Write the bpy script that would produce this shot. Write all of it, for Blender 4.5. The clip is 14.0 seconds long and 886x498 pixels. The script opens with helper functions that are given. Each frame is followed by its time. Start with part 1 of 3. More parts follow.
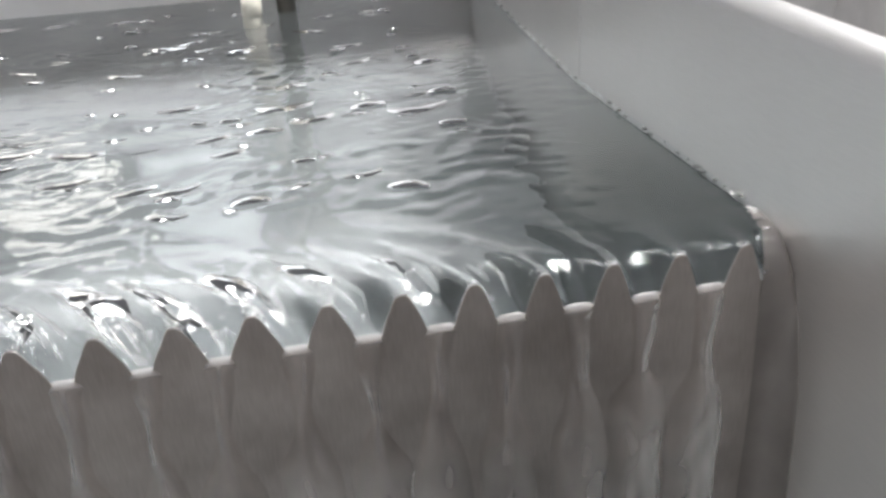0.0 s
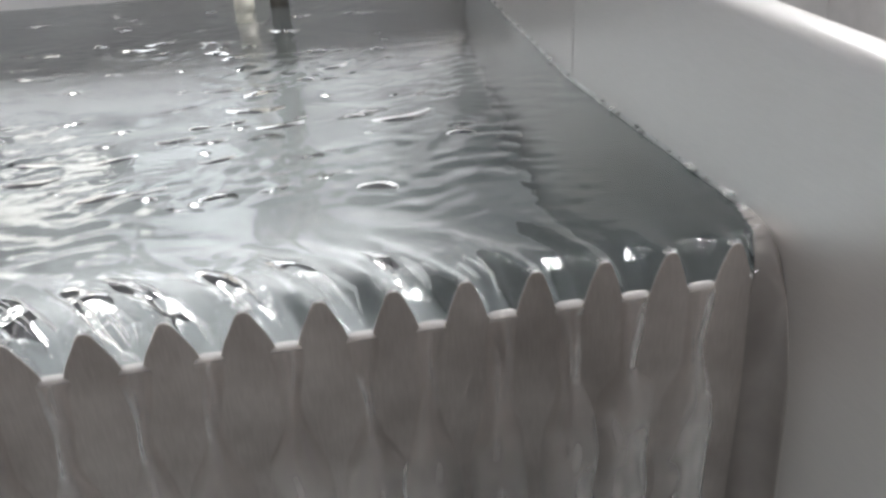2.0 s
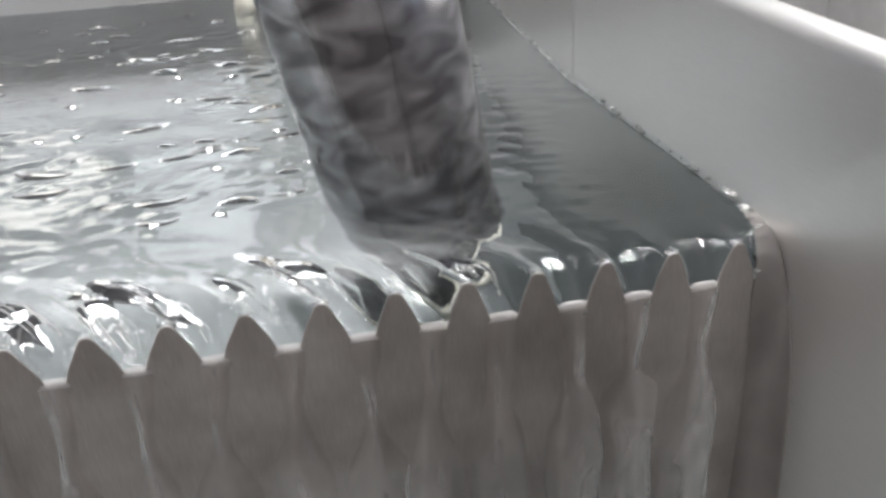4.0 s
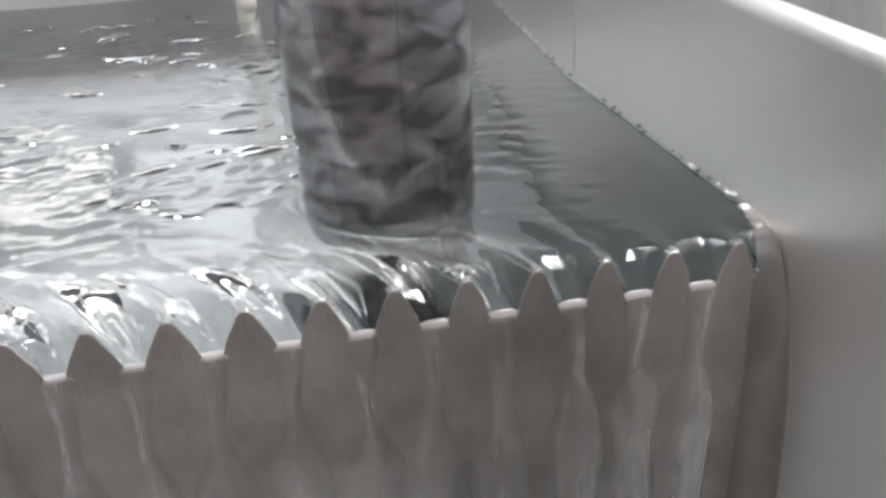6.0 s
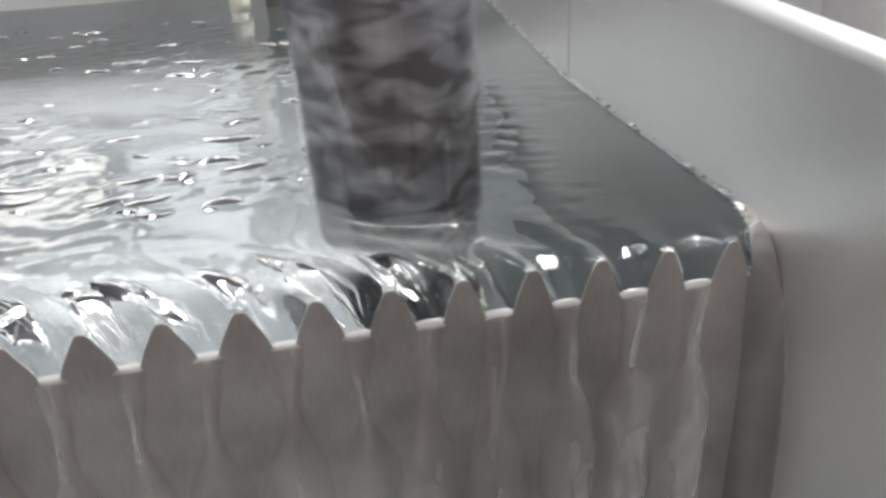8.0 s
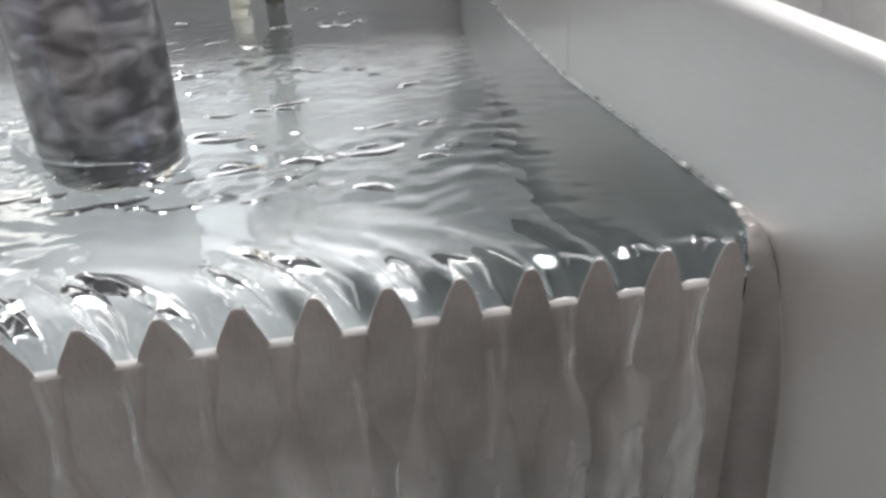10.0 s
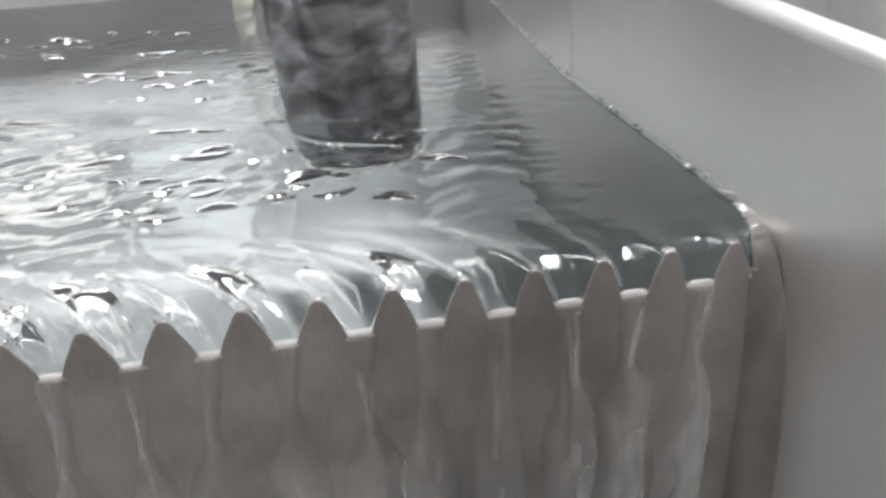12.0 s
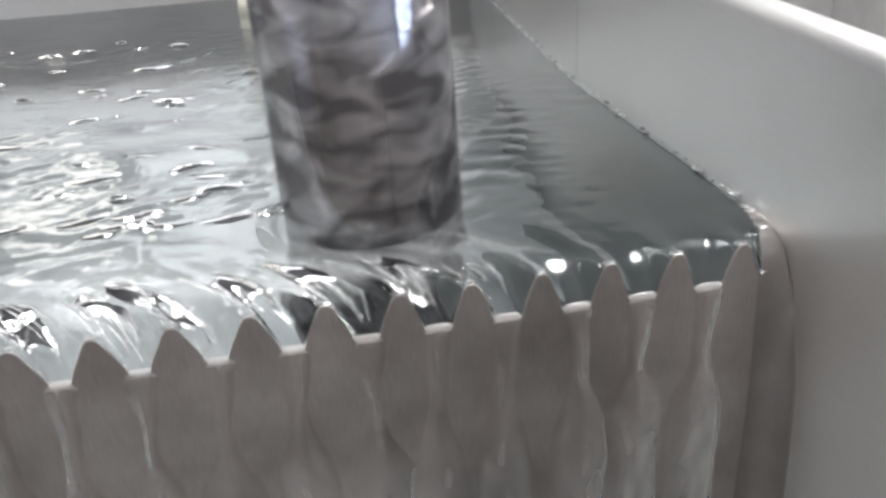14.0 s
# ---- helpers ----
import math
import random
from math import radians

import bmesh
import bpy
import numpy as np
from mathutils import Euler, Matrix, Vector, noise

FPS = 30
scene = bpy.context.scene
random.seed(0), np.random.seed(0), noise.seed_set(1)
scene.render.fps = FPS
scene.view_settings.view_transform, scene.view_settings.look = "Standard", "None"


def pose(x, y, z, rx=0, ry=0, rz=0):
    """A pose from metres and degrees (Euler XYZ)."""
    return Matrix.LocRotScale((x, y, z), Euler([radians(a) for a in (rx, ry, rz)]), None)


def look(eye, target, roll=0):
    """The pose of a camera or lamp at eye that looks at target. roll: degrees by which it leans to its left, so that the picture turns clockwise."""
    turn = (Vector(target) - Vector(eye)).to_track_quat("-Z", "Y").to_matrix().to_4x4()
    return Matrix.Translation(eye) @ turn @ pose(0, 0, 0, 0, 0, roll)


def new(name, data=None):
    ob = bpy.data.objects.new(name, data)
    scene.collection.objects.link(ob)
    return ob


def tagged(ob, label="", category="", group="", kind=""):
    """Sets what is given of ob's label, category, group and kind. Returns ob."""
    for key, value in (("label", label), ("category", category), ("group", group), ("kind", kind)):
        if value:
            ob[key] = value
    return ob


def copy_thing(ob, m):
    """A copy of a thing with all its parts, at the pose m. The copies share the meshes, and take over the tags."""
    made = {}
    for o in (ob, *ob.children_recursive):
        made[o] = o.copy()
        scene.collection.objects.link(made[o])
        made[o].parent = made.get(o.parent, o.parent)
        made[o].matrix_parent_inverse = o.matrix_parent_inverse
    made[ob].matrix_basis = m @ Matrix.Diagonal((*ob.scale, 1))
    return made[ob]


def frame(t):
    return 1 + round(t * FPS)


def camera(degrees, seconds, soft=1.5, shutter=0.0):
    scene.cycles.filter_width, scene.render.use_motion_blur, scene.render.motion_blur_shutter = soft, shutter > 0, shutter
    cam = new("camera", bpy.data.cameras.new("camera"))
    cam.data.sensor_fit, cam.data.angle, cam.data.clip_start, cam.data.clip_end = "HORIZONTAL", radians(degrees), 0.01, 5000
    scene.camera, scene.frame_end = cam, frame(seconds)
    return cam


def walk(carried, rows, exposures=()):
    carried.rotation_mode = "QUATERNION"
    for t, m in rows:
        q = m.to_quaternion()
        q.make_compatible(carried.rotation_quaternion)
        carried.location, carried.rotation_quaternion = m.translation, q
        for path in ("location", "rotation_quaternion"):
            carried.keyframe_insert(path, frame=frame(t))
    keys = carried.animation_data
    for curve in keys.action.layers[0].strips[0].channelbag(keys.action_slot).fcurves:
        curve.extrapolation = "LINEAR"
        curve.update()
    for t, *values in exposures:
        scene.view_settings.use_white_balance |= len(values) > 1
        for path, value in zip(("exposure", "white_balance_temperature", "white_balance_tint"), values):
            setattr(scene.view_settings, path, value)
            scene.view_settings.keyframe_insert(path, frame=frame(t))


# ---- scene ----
cam = camera(56.0, 14.0, soft=3.1, shutter=0.4)

PITCH = 0.028            # from tooth to tooth of the weir
CORNER_X = 0.0230        # inner face of the tank's side wall at the weir
BACK_Y = 0.700           # inner face of the tank's back wall
LEFT_X = -0.78
FLOOR_Z = -0.30          # tank bottom
RIM_Z = 0.079
EYE = (-0.1665, -0.2716, 0.1580)


def wall_x(y):
    """The side wall leans in towards its seam and out again beyond it."""
    return CORNER_X - 0.030 * min(y, 0.249) + 0.058 * max(y - 0.249, 0.0)


def view(yaw, down, roll):
    y, d = radians(yaw), radians(down)
    ahead = Vector((math.sin(y) * math.cos(d), math.cos(y) * math.cos(d), -math.sin(d)))
    return look(EYE, Vector(EYE) + ahead, roll)


CAMERA_ROWS = [
    (0.0, 9.11, 27.05, -3.64), (0.5, 9.22, 27.20, -3.47), (1.0, 9.08, 27.24, -3.39), (1.5, 9.55, 27.22, -3.28),
    (2.0, 9.73, 27.32, -3.01), (2.5, 10.00, 27.39, -2.95), (3.0, 9.60, 27.21, -3.44), (5.5, 9.62, 27.18, -3.34),
    (6.0, 9.58, 27.35, -3.07), (6.5, 9.68, 27.56, -2.91), (7.0, 10.02, 27.74, -2.76), (7.5, 9.96, 27.68, -2.91),
    (8.0, 9.95, 27.40, -3.16), (8.5, 9.85, 27.33, -3.26), (11.0, 10.28, 27.65, -2.31), (11.5, 10.16, 27.58, -2.69),
    (12.0, 9.82, 27.42, -2.97), (12.5, 9.62, 27.21, -3.29), (13.0, 9.54, 27.09, -3.42), (13.5, 9.28, 27.10, -3.58),
    (14.0, 9.29, 27.06, -3.67),
]
EXPOSURES = [(0.0, 0.36), (1.0, 0.34), (2.0, 0.29), (2.5, 0.25), (3.0, 0.26), (5.5, 0.39), (6.5, 0.42), (8.5, 0.45), (11.5, 0.44), (14.0, 0.44)]
walk(cam, [(t, view(a, b, c)) for t, a, b, c in CAMERA_ROWS], EXPOSURES)

# ---- light ----
world = bpy.data.worlds.new("world")
scene.world = world
world.use_nodes = True
world.node_tree.nodes["Background"].inputs[0].default_value = (0.80, 0.88, 1.0, 1)
world.node_tree.nodes["Background"].inputs[1].default_value = 0.5


def area_lamp(name, at, target, sx, sy, watts, colour):
    data = bpy.data.lights.new(name, "AREA")
    data.shape, data.size, data.size_y, data.energy, data.color = "RECTANGLE", sx, sy, watts, colour
    ob = new(name, data)
    ob.matrix_world = look(at, target)
    return ob


area_lamp("overhead_light", (0.58, 0.40, 1.93), (0.58, 0.401, 0.0), 0.24, 1.20, 66, (1.0, 0.985, 0.98))
area_lamp("ceiling_panel_light", (-0.58, 0.92, 1.93), (-0.58, 0.921, 0.0), 0.85, 0.42, 18, (0.96, 0.98, 1.0))
# Added fill, no known lamp: brightens the weir face and side wall.
area_lamp("overhead_light", (-1.05, -0.10, 1.93), (-1.05, -0.101, 0.0), 0.24, 1.20, 2.6, (1.0, 0.985, 0.98))


# ---- materials ----
def nodes_of(name):
    m = bpy.data.materials.new(name)
    m.use_nodes = True
    n = m.node_tree.nodes
    return m, n, m.node_tree.links, n["Principled BSDF"]


def metal(name, dark, light, rough, scale=(1, 1, 1), grain=60.0, bump=0.05, metallic=1.0, spread=0.12, blotch=6.0):
    """Metal with blotches, a directional grain and uneven gloss."""
    m, n, l, b = nodes_of(name)
    co = n.new("ShaderNodeTexCoord")
    mp = n.new("ShaderNodeMapping")
    mp.inputs["Scale"].default_value = scale
    l.new(co.outputs["Object"], mp.inputs["Vector"])
    big = n.new("ShaderNodeTexNoise")
    big.inputs["Scale"].default_value, big.inputs["Detail"].default_value = blotch, 4
    l.new(co.outputs["Object"], big.inputs["Vector"])
    fine = n.new("ShaderNodeTexNoise")
    fine.inputs["Scale"].default_value, fine.inputs["Detail"].default_value = grain, 5
    l.new(mp.outputs["Vector"], fine.inputs["Vector"])
    add = n.new("ShaderNodeMath")
    add.operation = "MULTIPLY_ADD"
    add.inputs[1].default_value = 0.35
    l.new(fine.outputs["Fac"], add.inputs[0])
    l.new(big.outputs["Fac"], add.inputs[2])
    ramp = n.new("ShaderNodeValToRGB")
    ramp.color_ramp.elements[0].position, ramp.color_ramp.elements[1].position = 0.45, 0.95
    ramp.color_ramp.elements[0].color, ramp.color_ramp.elements[1].color = (*dark, 1), (*light, 1)
    l.new(add.outputs[0], ramp.inputs[0])
    l.new(ramp.outputs[0], b.inputs["Base Color"])
    rr = n.new("ShaderNodeMapRange")
    rr.inputs["To Min"].default_value, rr.inputs["To Max"].default_value = rough - spread / 2, rough + spread / 2
    l.new(fine.outputs["Fac"], rr.inputs["Value"])
    l.new(rr.outputs[0], b.inputs["Roughness"])
    bp = n.new("ShaderNodeBump")
    bp.inputs["Strength"].default_value, bp.inputs["Distance"].default_value = bump, 0.001
    l.new(fine.outputs["Fac"], bp.inputs["Height"])
    l.new(bp.outputs[0], b.inputs["Normal"])
    b.inputs["Metallic"].default_value = metallic
    return m


def plain(name, a, c, rough, scale=20.0, bump=0.1, emit=None, strength=0.0):
    m, n, l, b = nodes_of(name)
    co = n.new("ShaderNodeTexCoord")
    t = n.new("ShaderNodeTexNoise")
    t.inputs["Scale"].default_value, t.inputs["Detail"].default_value = scale, 5
    l.new(co.outputs["Object"], t.inputs["Vector"])
    ramp = n.new("ShaderNodeValToRGB")
    ramp.color_ramp.elements[0].position, ramp.color_ramp.elements[1].position = 0.3, 0.7
    ramp.color_ramp.elements[0].color, ramp.color_ramp.elements[1].color = (*a, 1), (*c, 1)
    l.new(t.outputs["Fac"], ramp.inputs[0])
    l.new(ramp.outputs[0], b.inputs["Base Color"])
    bp = n.new("ShaderNodeBump")
    bp.inputs["Strength"].default_value, bp.inputs["Distance"].default_value = bump, 0.002
    l.new(t.outputs["Fac"], bp.inputs["Height"])
    l.new(bp.outputs[0], b.inputs["Normal"])
    b.inputs["Roughness"].default_value = rough
    if emit:
        b.inputs["Emission Color"].default_value = (*emit, 1)
        b.inputs["Emission Strength"].default_value = strength
    return m


def clear_water(name, tint, rough=0.0, bump=0.0, scale=90.0):
    m, n, l, b = nodes_of(name)
    b.inputs["Base Color"].default_value = (*tint, 1)
    b.inputs["Roughness"].default_value = rough
    b.inputs["IOR"].default_value = 1.333
    b.inputs["Transmission Weight"].default_value = 1.0
    if bump:
        co = n.new("ShaderNodeTexCoord")
        t = n.new("ShaderNodeTexNoise")
        t.inputs["Scale"].default_value, t.inputs["Detail"].default_value = scale, 3
        l.new(co.outputs["Object"], t.inputs["Vector"])
        bp = n.new("ShaderNodeBump")
        bp.inputs["Strength"].default_value, bp.inputs["Distance"].default_value = bump, 0.002
        l.new(t.outputs["Fac"], bp.inputs["Height"])
        l.new(bp.outputs[0], b.inputs["Normal"])
    return m


def ripple_painted(name):
    """Glossy dark wet coating, slightly wavy; ripple reflections painted in as cloudy paler blotches."""
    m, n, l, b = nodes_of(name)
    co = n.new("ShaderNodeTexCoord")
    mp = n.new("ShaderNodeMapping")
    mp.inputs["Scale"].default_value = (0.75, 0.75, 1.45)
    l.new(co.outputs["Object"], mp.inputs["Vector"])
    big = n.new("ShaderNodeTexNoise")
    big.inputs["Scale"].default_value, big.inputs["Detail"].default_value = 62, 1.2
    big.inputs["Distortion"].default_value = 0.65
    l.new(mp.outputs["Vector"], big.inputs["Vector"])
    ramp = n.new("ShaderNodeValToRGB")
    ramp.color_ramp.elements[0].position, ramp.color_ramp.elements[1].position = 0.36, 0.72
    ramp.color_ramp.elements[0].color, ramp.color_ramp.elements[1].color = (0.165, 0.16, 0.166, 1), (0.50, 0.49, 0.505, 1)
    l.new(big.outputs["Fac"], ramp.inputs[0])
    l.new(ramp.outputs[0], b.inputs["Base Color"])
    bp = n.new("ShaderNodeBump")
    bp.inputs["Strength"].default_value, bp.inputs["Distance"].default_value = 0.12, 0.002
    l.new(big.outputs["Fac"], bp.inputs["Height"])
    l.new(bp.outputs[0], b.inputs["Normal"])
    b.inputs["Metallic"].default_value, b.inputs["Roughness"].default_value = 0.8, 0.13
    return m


STEEL_WALL = metal("brushed_steel", (0.76, 0.745, 0.735), (0.88, 0.865, 0.855), 0.37, (1, 3, 60), 30, 0.004, 0.92, spread=0.05, blotch=3.0)
STEEL_WEIR = metal("wet_weir_steel", (0.46, 0.43, 0.414), (0.80, 0.765, 0.745), 0.37, (46, 1, 4), 26, 0.10, spread=0.2, blotch=22.0)
STEEL_DULL = metal("dull_steel", (0.30, 0.282, 0.270), (0.48, 0.455, 0.44), 0.50, (4, 4, 1), 26, 0.10, 0.6, spread=0.2, blotch=22.0)
# Its dark tone also serves as shade on the added lining.
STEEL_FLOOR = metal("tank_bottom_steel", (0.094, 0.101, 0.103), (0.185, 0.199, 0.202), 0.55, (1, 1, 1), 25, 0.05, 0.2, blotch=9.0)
GUNMETAL = ripple_painted("gunmetal_painted_ripples")
PALE_STEEL = metal("pale_steel", (0.80, 0.79, 0.68), (0.88, 0.87, 0.78), 0.30, (1, 1, 1), 40, 0.02, 0.1)
HOSE = plain("cream_plastic", (0.72, 0.69, 0.60), (0.82, 0.79, 0.70), 0.35, 30, 0.05)
DARK_STEEL = metal("dark_steel", (0.12, 0.115, 0.10), (0.20, 0.19, 0.17), 0.4)


def glint(name):
    """Clear water lying on water: gloss alone, with nothing bent beneath it."""
    m, n, l, b = nodes_of(name)
    clear, gloss, edge, mix = (n.new(k) for k in ("ShaderNodeBsdfTransparent", "ShaderNodeBsdfGlossy", "ShaderNodeFresnel", "ShaderNodeMixShader"))
    gloss.inputs["Roughness"].default_value = 0.03
    edge.inputs["IOR"].default_value = 1.333
    l.new(edge.outputs[0], mix.inputs[0])
    l.new(clear.outputs[0], mix.inputs[1])
    l.new(gloss.outputs[0], mix.inputs[2])
    l.new(mix.outputs[0], n["Material Output"].inputs["Surface"])
    return m


def whitened(m, most):
    """Milky where fine air is beaten in; bright reflections are painted in with it."""
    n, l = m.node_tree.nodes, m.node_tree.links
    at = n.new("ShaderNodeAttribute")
    at.attribute_name = "milkiness"
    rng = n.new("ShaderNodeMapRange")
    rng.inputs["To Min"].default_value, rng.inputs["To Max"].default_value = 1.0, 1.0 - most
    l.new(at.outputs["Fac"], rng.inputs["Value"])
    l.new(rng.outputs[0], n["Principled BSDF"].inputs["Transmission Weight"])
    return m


WATER = clear_water("water", (0.885, 0.92, 0.925), 0.0, 0.10, 160)
FILM = whitened(clear_water("falling_water", (0.86, 0.835, 0.82), 0.27, 0.12, 34), 0.30)
POOL = whitened(clear_water("pool_water", (0.885, 0.92, 0.93), 0.045, 0.10, 160), 0.225)
GLINT = glint("clear_crest_water")
# Whitish colour stands for the thin highlights along the tongues.
CREST_HIGHLIGHT = clear_water("crest_highlight_water", (0.93, 0.95, 0.95), 0.05)
CREST_HIGHLIGHT.node_tree.nodes["Principled BSDF"].inputs["Transmission Weight"].default_value = 0.88
DROPS = clear_water("bright_drops", (0.92, 0.93, 0.92), 0.03)
DROPS.node_tree.nodes["Principled BSDF"].inputs["Transmission Weight"].default_value = 0.93
PAINT = plain("white_wall_paint", (0.42, 0.415, 0.41), (0.51, 0.505, 0.50), 0.7, 8, 0.1)
SOFFIT = plain("grey_ceiling_paint", (0.13, 0.133, 0.14), (0.18, 0.183, 0.19), 0.7, 8, 0.1)
CONCRETE = plain("concrete", (0.64, 0.62, 0.61), (0.74, 0.72, 0.71), 0.75, 6, 0.3)
LAMP_GLASS = plain("lamp_diffuser", (0.8, 0.8, 0.8), (0.85, 0.85, 0.85), 0.4, 8, 0.0, (1.0, 0.97, 0.93), 7.0)
SKY_PANE = plain("bright_window_pane", (0.7, 0.75, 0.85), (0.75, 0.8, 0.9), 0.3, 3, 0.0, (0.60, 0.72, 1.0), 5.5)


# Added glow that gives the flat water something pale to reflect.
LOW_PANE = plain("grey_bright_pane", (0.7, 0.71, 0.72), (0.75, 0.76, 0.77), 0.3, 3, 0.0, (0.98, 0.99, 1.0), 0.55)
BLUE_PANE = plain("pale_blue_window_pane", (0.7, 0.72, 0.75), (0.75, 0.77, 0.8), 0.3, 3, 0.0, (0.92, 0.97, 1.0), 1.75)
FROSTED = plain("frosted_window_pane", (0.7, 0.72, 0.72), (0.75, 0.77, 0.77), 0.3, 3, 0.0, (1.0, 0.98, 0.91), 3.4)


# ---- mesh helpers ----
def part(name, bm, material, parent=None, label="", smooth=False):
    me = bpy.data.meshes.new(name)
    bm.to_mesh(me)
    bm.free()
    if smooth:
        for p in me.polygons:
            p.use_smooth = True
    me.materials.append(material)
    ob = new(name, me)
    if parent:
        ob.parent = parent
    if label:
        tagged(ob, label)
    return ob


def box(lo, hi, bevel=0.0):
    bm = bmesh.new()
    c = [(a + b) / 2 for a, b in zip(lo, hi)]
    s = [b - a for a, b in zip(lo, hi)]
    bmesh.ops.create_cube(bm, size=1, matrix=Matrix.Translation(c) @ Matrix.Diagonal((*s, 1)))
    if bevel:
        bmesh.ops.bevel(bm, geom=bm.edges[:], offset=bevel, segments=2, affect="EDGES", profile=0.5)
    return bm


def grid(points):
    """A sheet from rows of points."""
    bm = bmesh.new()
    rows = [[bm.verts.new(p) for p in row] for row in points]
    for a, b in zip(rows, rows[1:]):
        for i in range(len(a) - 1):
            bm.faces.new((a[i], a[i + 1], b[i + 1], b[i]))
    return bm


def lathe(profile, steps=64):
    """A turned solid from (radius, height) pairs."""
    bm = bmesh.new()
    rings = []
    for r, z in profile:
        if r < 1e-6:
            rings.append([bm.verts.new((0, 0, z))])
        else:
            rings.append([bm.verts.new((r * math.cos(2 * math.pi * k / steps), r * math.sin(2 * math.pi * k / steps), z)) for k in range(steps)])
    for a, b in zip(rings, rings[1:]):
        for k in range(steps):
            j = (k + 1) % steps
            vs = [a[k % len(a)], a[j % len(a)], b[j % len(b)], b[k % len(b)]]
            vs = [v for i, v in enumerate(vs) if v not in vs[:i]]
            if len(vs) > 2:
                bm.faces.new(vs)
    bmesh.ops.recalc_face_normals(bm, faces=bm.faces[:])
    return bm


# ---- room ----
room_floor = tagged(part("floor", box((-2.6, -2.4, -0.95), (2.4, 3.4, -0.85)), CONCRETE), "pale grey concrete workshop floor under the tank", "floor", kind="structure")
tagged(part("ceiling", box((-2.6, -2.4, 2.0), (2.4, 3.4, 2.1)), SOFFIT), "grey painted ceiling of the workshop", "ceiling", kind="structure")
tagged(part("wall_north", box((-2.6, 3.4, -0.95), (2.4, 3.5, 2.1)), PAINT), "white painted workshop wall", "wall", kind="structure")
tagged(part("wall_south", box((-2.6, -2.5, -0.95), (2.4, -2.4, 2.1)), PAINT), "white painted workshop wall", "wall", kind="structure")
tagged(part("wall_west", box((-2.7, -2.5, -0.95), (-2.6, 3.5, 2.1)), PAINT), "white painted workshop wall", "wall", kind="structure")
tagged(part("wall_east", box((2.4, -2.5, -0.95), (2.5, 3.5, 2.1)), PAINT), "white painted workshop wall", "wall", kind="structure")


def window(name, lo, hi, axis, glass=SKY_PANE):
    """A bright window or an added bright pane: a pane in a frame, set on a wall."""
    root = tagged(new(name), "bright white-framed daylight window, or pane added for reflections", "window", kind="structure")
    part("pane", box(lo, hi), glass, root)
    a = 1 if axis == 0 else 0
    d = 0.06
    for k in range(2):
        l2, h2 = list(lo), list(hi)
        l2[axis], h2[axis] = lo[axis] - 0.02, hi[axis] + 0.02
        l2[a], h2[a] = (lo[a] - d, lo[a]) if k == 0 else (hi[a], hi[a] + d)
        part("frame_post", box(l2, h2, 0.004), PAINT, root)
        l2, h2 = list(lo), list(hi)
        l2[axis], h2[axis] = lo[axis] - 0.02, hi[axis] + 0.02
        l2[a], h2[a] = lo[a] - d, hi[a] + d
        l2[2], h2[2] = (lo[2] - d, lo[2]) if k == 0 else (hi[2], hi[2] + d)
        part("frame_rail", box(l2, h2, 0.004), PAINT, root)
    return root


window("window_1", (2.36, -2.05, -0.80), (2.40, -1.05, 1.10), 0)
window("window_2", (-1.52, 3.36, 1.14), (-1.03, 3.40, 1.62), 1, FROSTED)
# Next two: bright panes added to lighten the water's reflection, no known windows.
window("bright_pane_1", (-2.10, 3.36, 0.42), (0.55, 3.40, 0.98), 1, LOW_PANE)
window("bright_pane_2", (-0.30, 3.36, 1.10), (0.55, 3.40, 1.75), 1, LOW_PANE)
window("window_3", (-0.90, 3.36, 1.10), (-0.42, 3.40, 1.75), 1, BLUE_PANE)


def ceiling_light(x, y, sx, sy):
    root = tagged(new("ceiling_light"), "unseen long white fluorescent panel under the ceiling", "ceiling light")
    root.location = (x, y, 1.985)
    part("frame", box((-sx / 2 - 0.02, -sy / 2 - 0.02, -0.02), (sx / 2 + 0.02, sy / 2 + 0.02, 0.015), 0.004), PAINT, root)
    part("diffuser", box((-sx / 2, -sy / 2, -0.03), (sx / 2, sy / 2, -0.021)), LAMP_GLASS, root)
    return root


ceiling_light(0.58, 0.40, 0.24, 1.20)
# Housing for the added fill; no lamp is known there.
ceiling_light(-1.05, -0.10, 0.24, 1.20)
ceiling_light(-0.58, 0.92, 0.85, 0.42)

# ---- tank ----
tank = tagged(new("overflow_tank"), "brushed stainless steel overflow tank with a rounded rim", "tank")


def rim_profile(outwards, inner):
    """Across the wall: up the inner face, round a rolled rim, and down the outer face."""
    r = 0.0075
    pts = [(inner, -0.40), (inner, -0.2), (inner, -0.05), (inner, RIM_Z - 0.02), (inner, RIM_Z - 0.006)]
    for k in range(0, 19):
        a = radians(180 - 250 * k / 18)
        pts.append((inner + outwards * (r + r * math.cos(a)), RIM_Z + 0.001 + r * math.sin(a)))
    pts += [(inner + outwards * 0.004, RIM_Z - 0.009), (inner + outwards * 0.003, RIM_Z - 0.02), (inner + outwards * 0.003, -0.40)]
    return pts


def side_wall(name, inner, outwards, y0, y1):
    """inner gives the inner face at y; the rim climbs slightly towards the back."""
    rows = [[(x, y, z + (0.03 * y - 0.003 if z > 0.03 else 0)) for x, z in rim_profile(outwards, inner(y))] for y in np.linspace(y0, y1, 14)]
    return part(name, grid(rows), STEEL_WALL, tank, smooth=True)


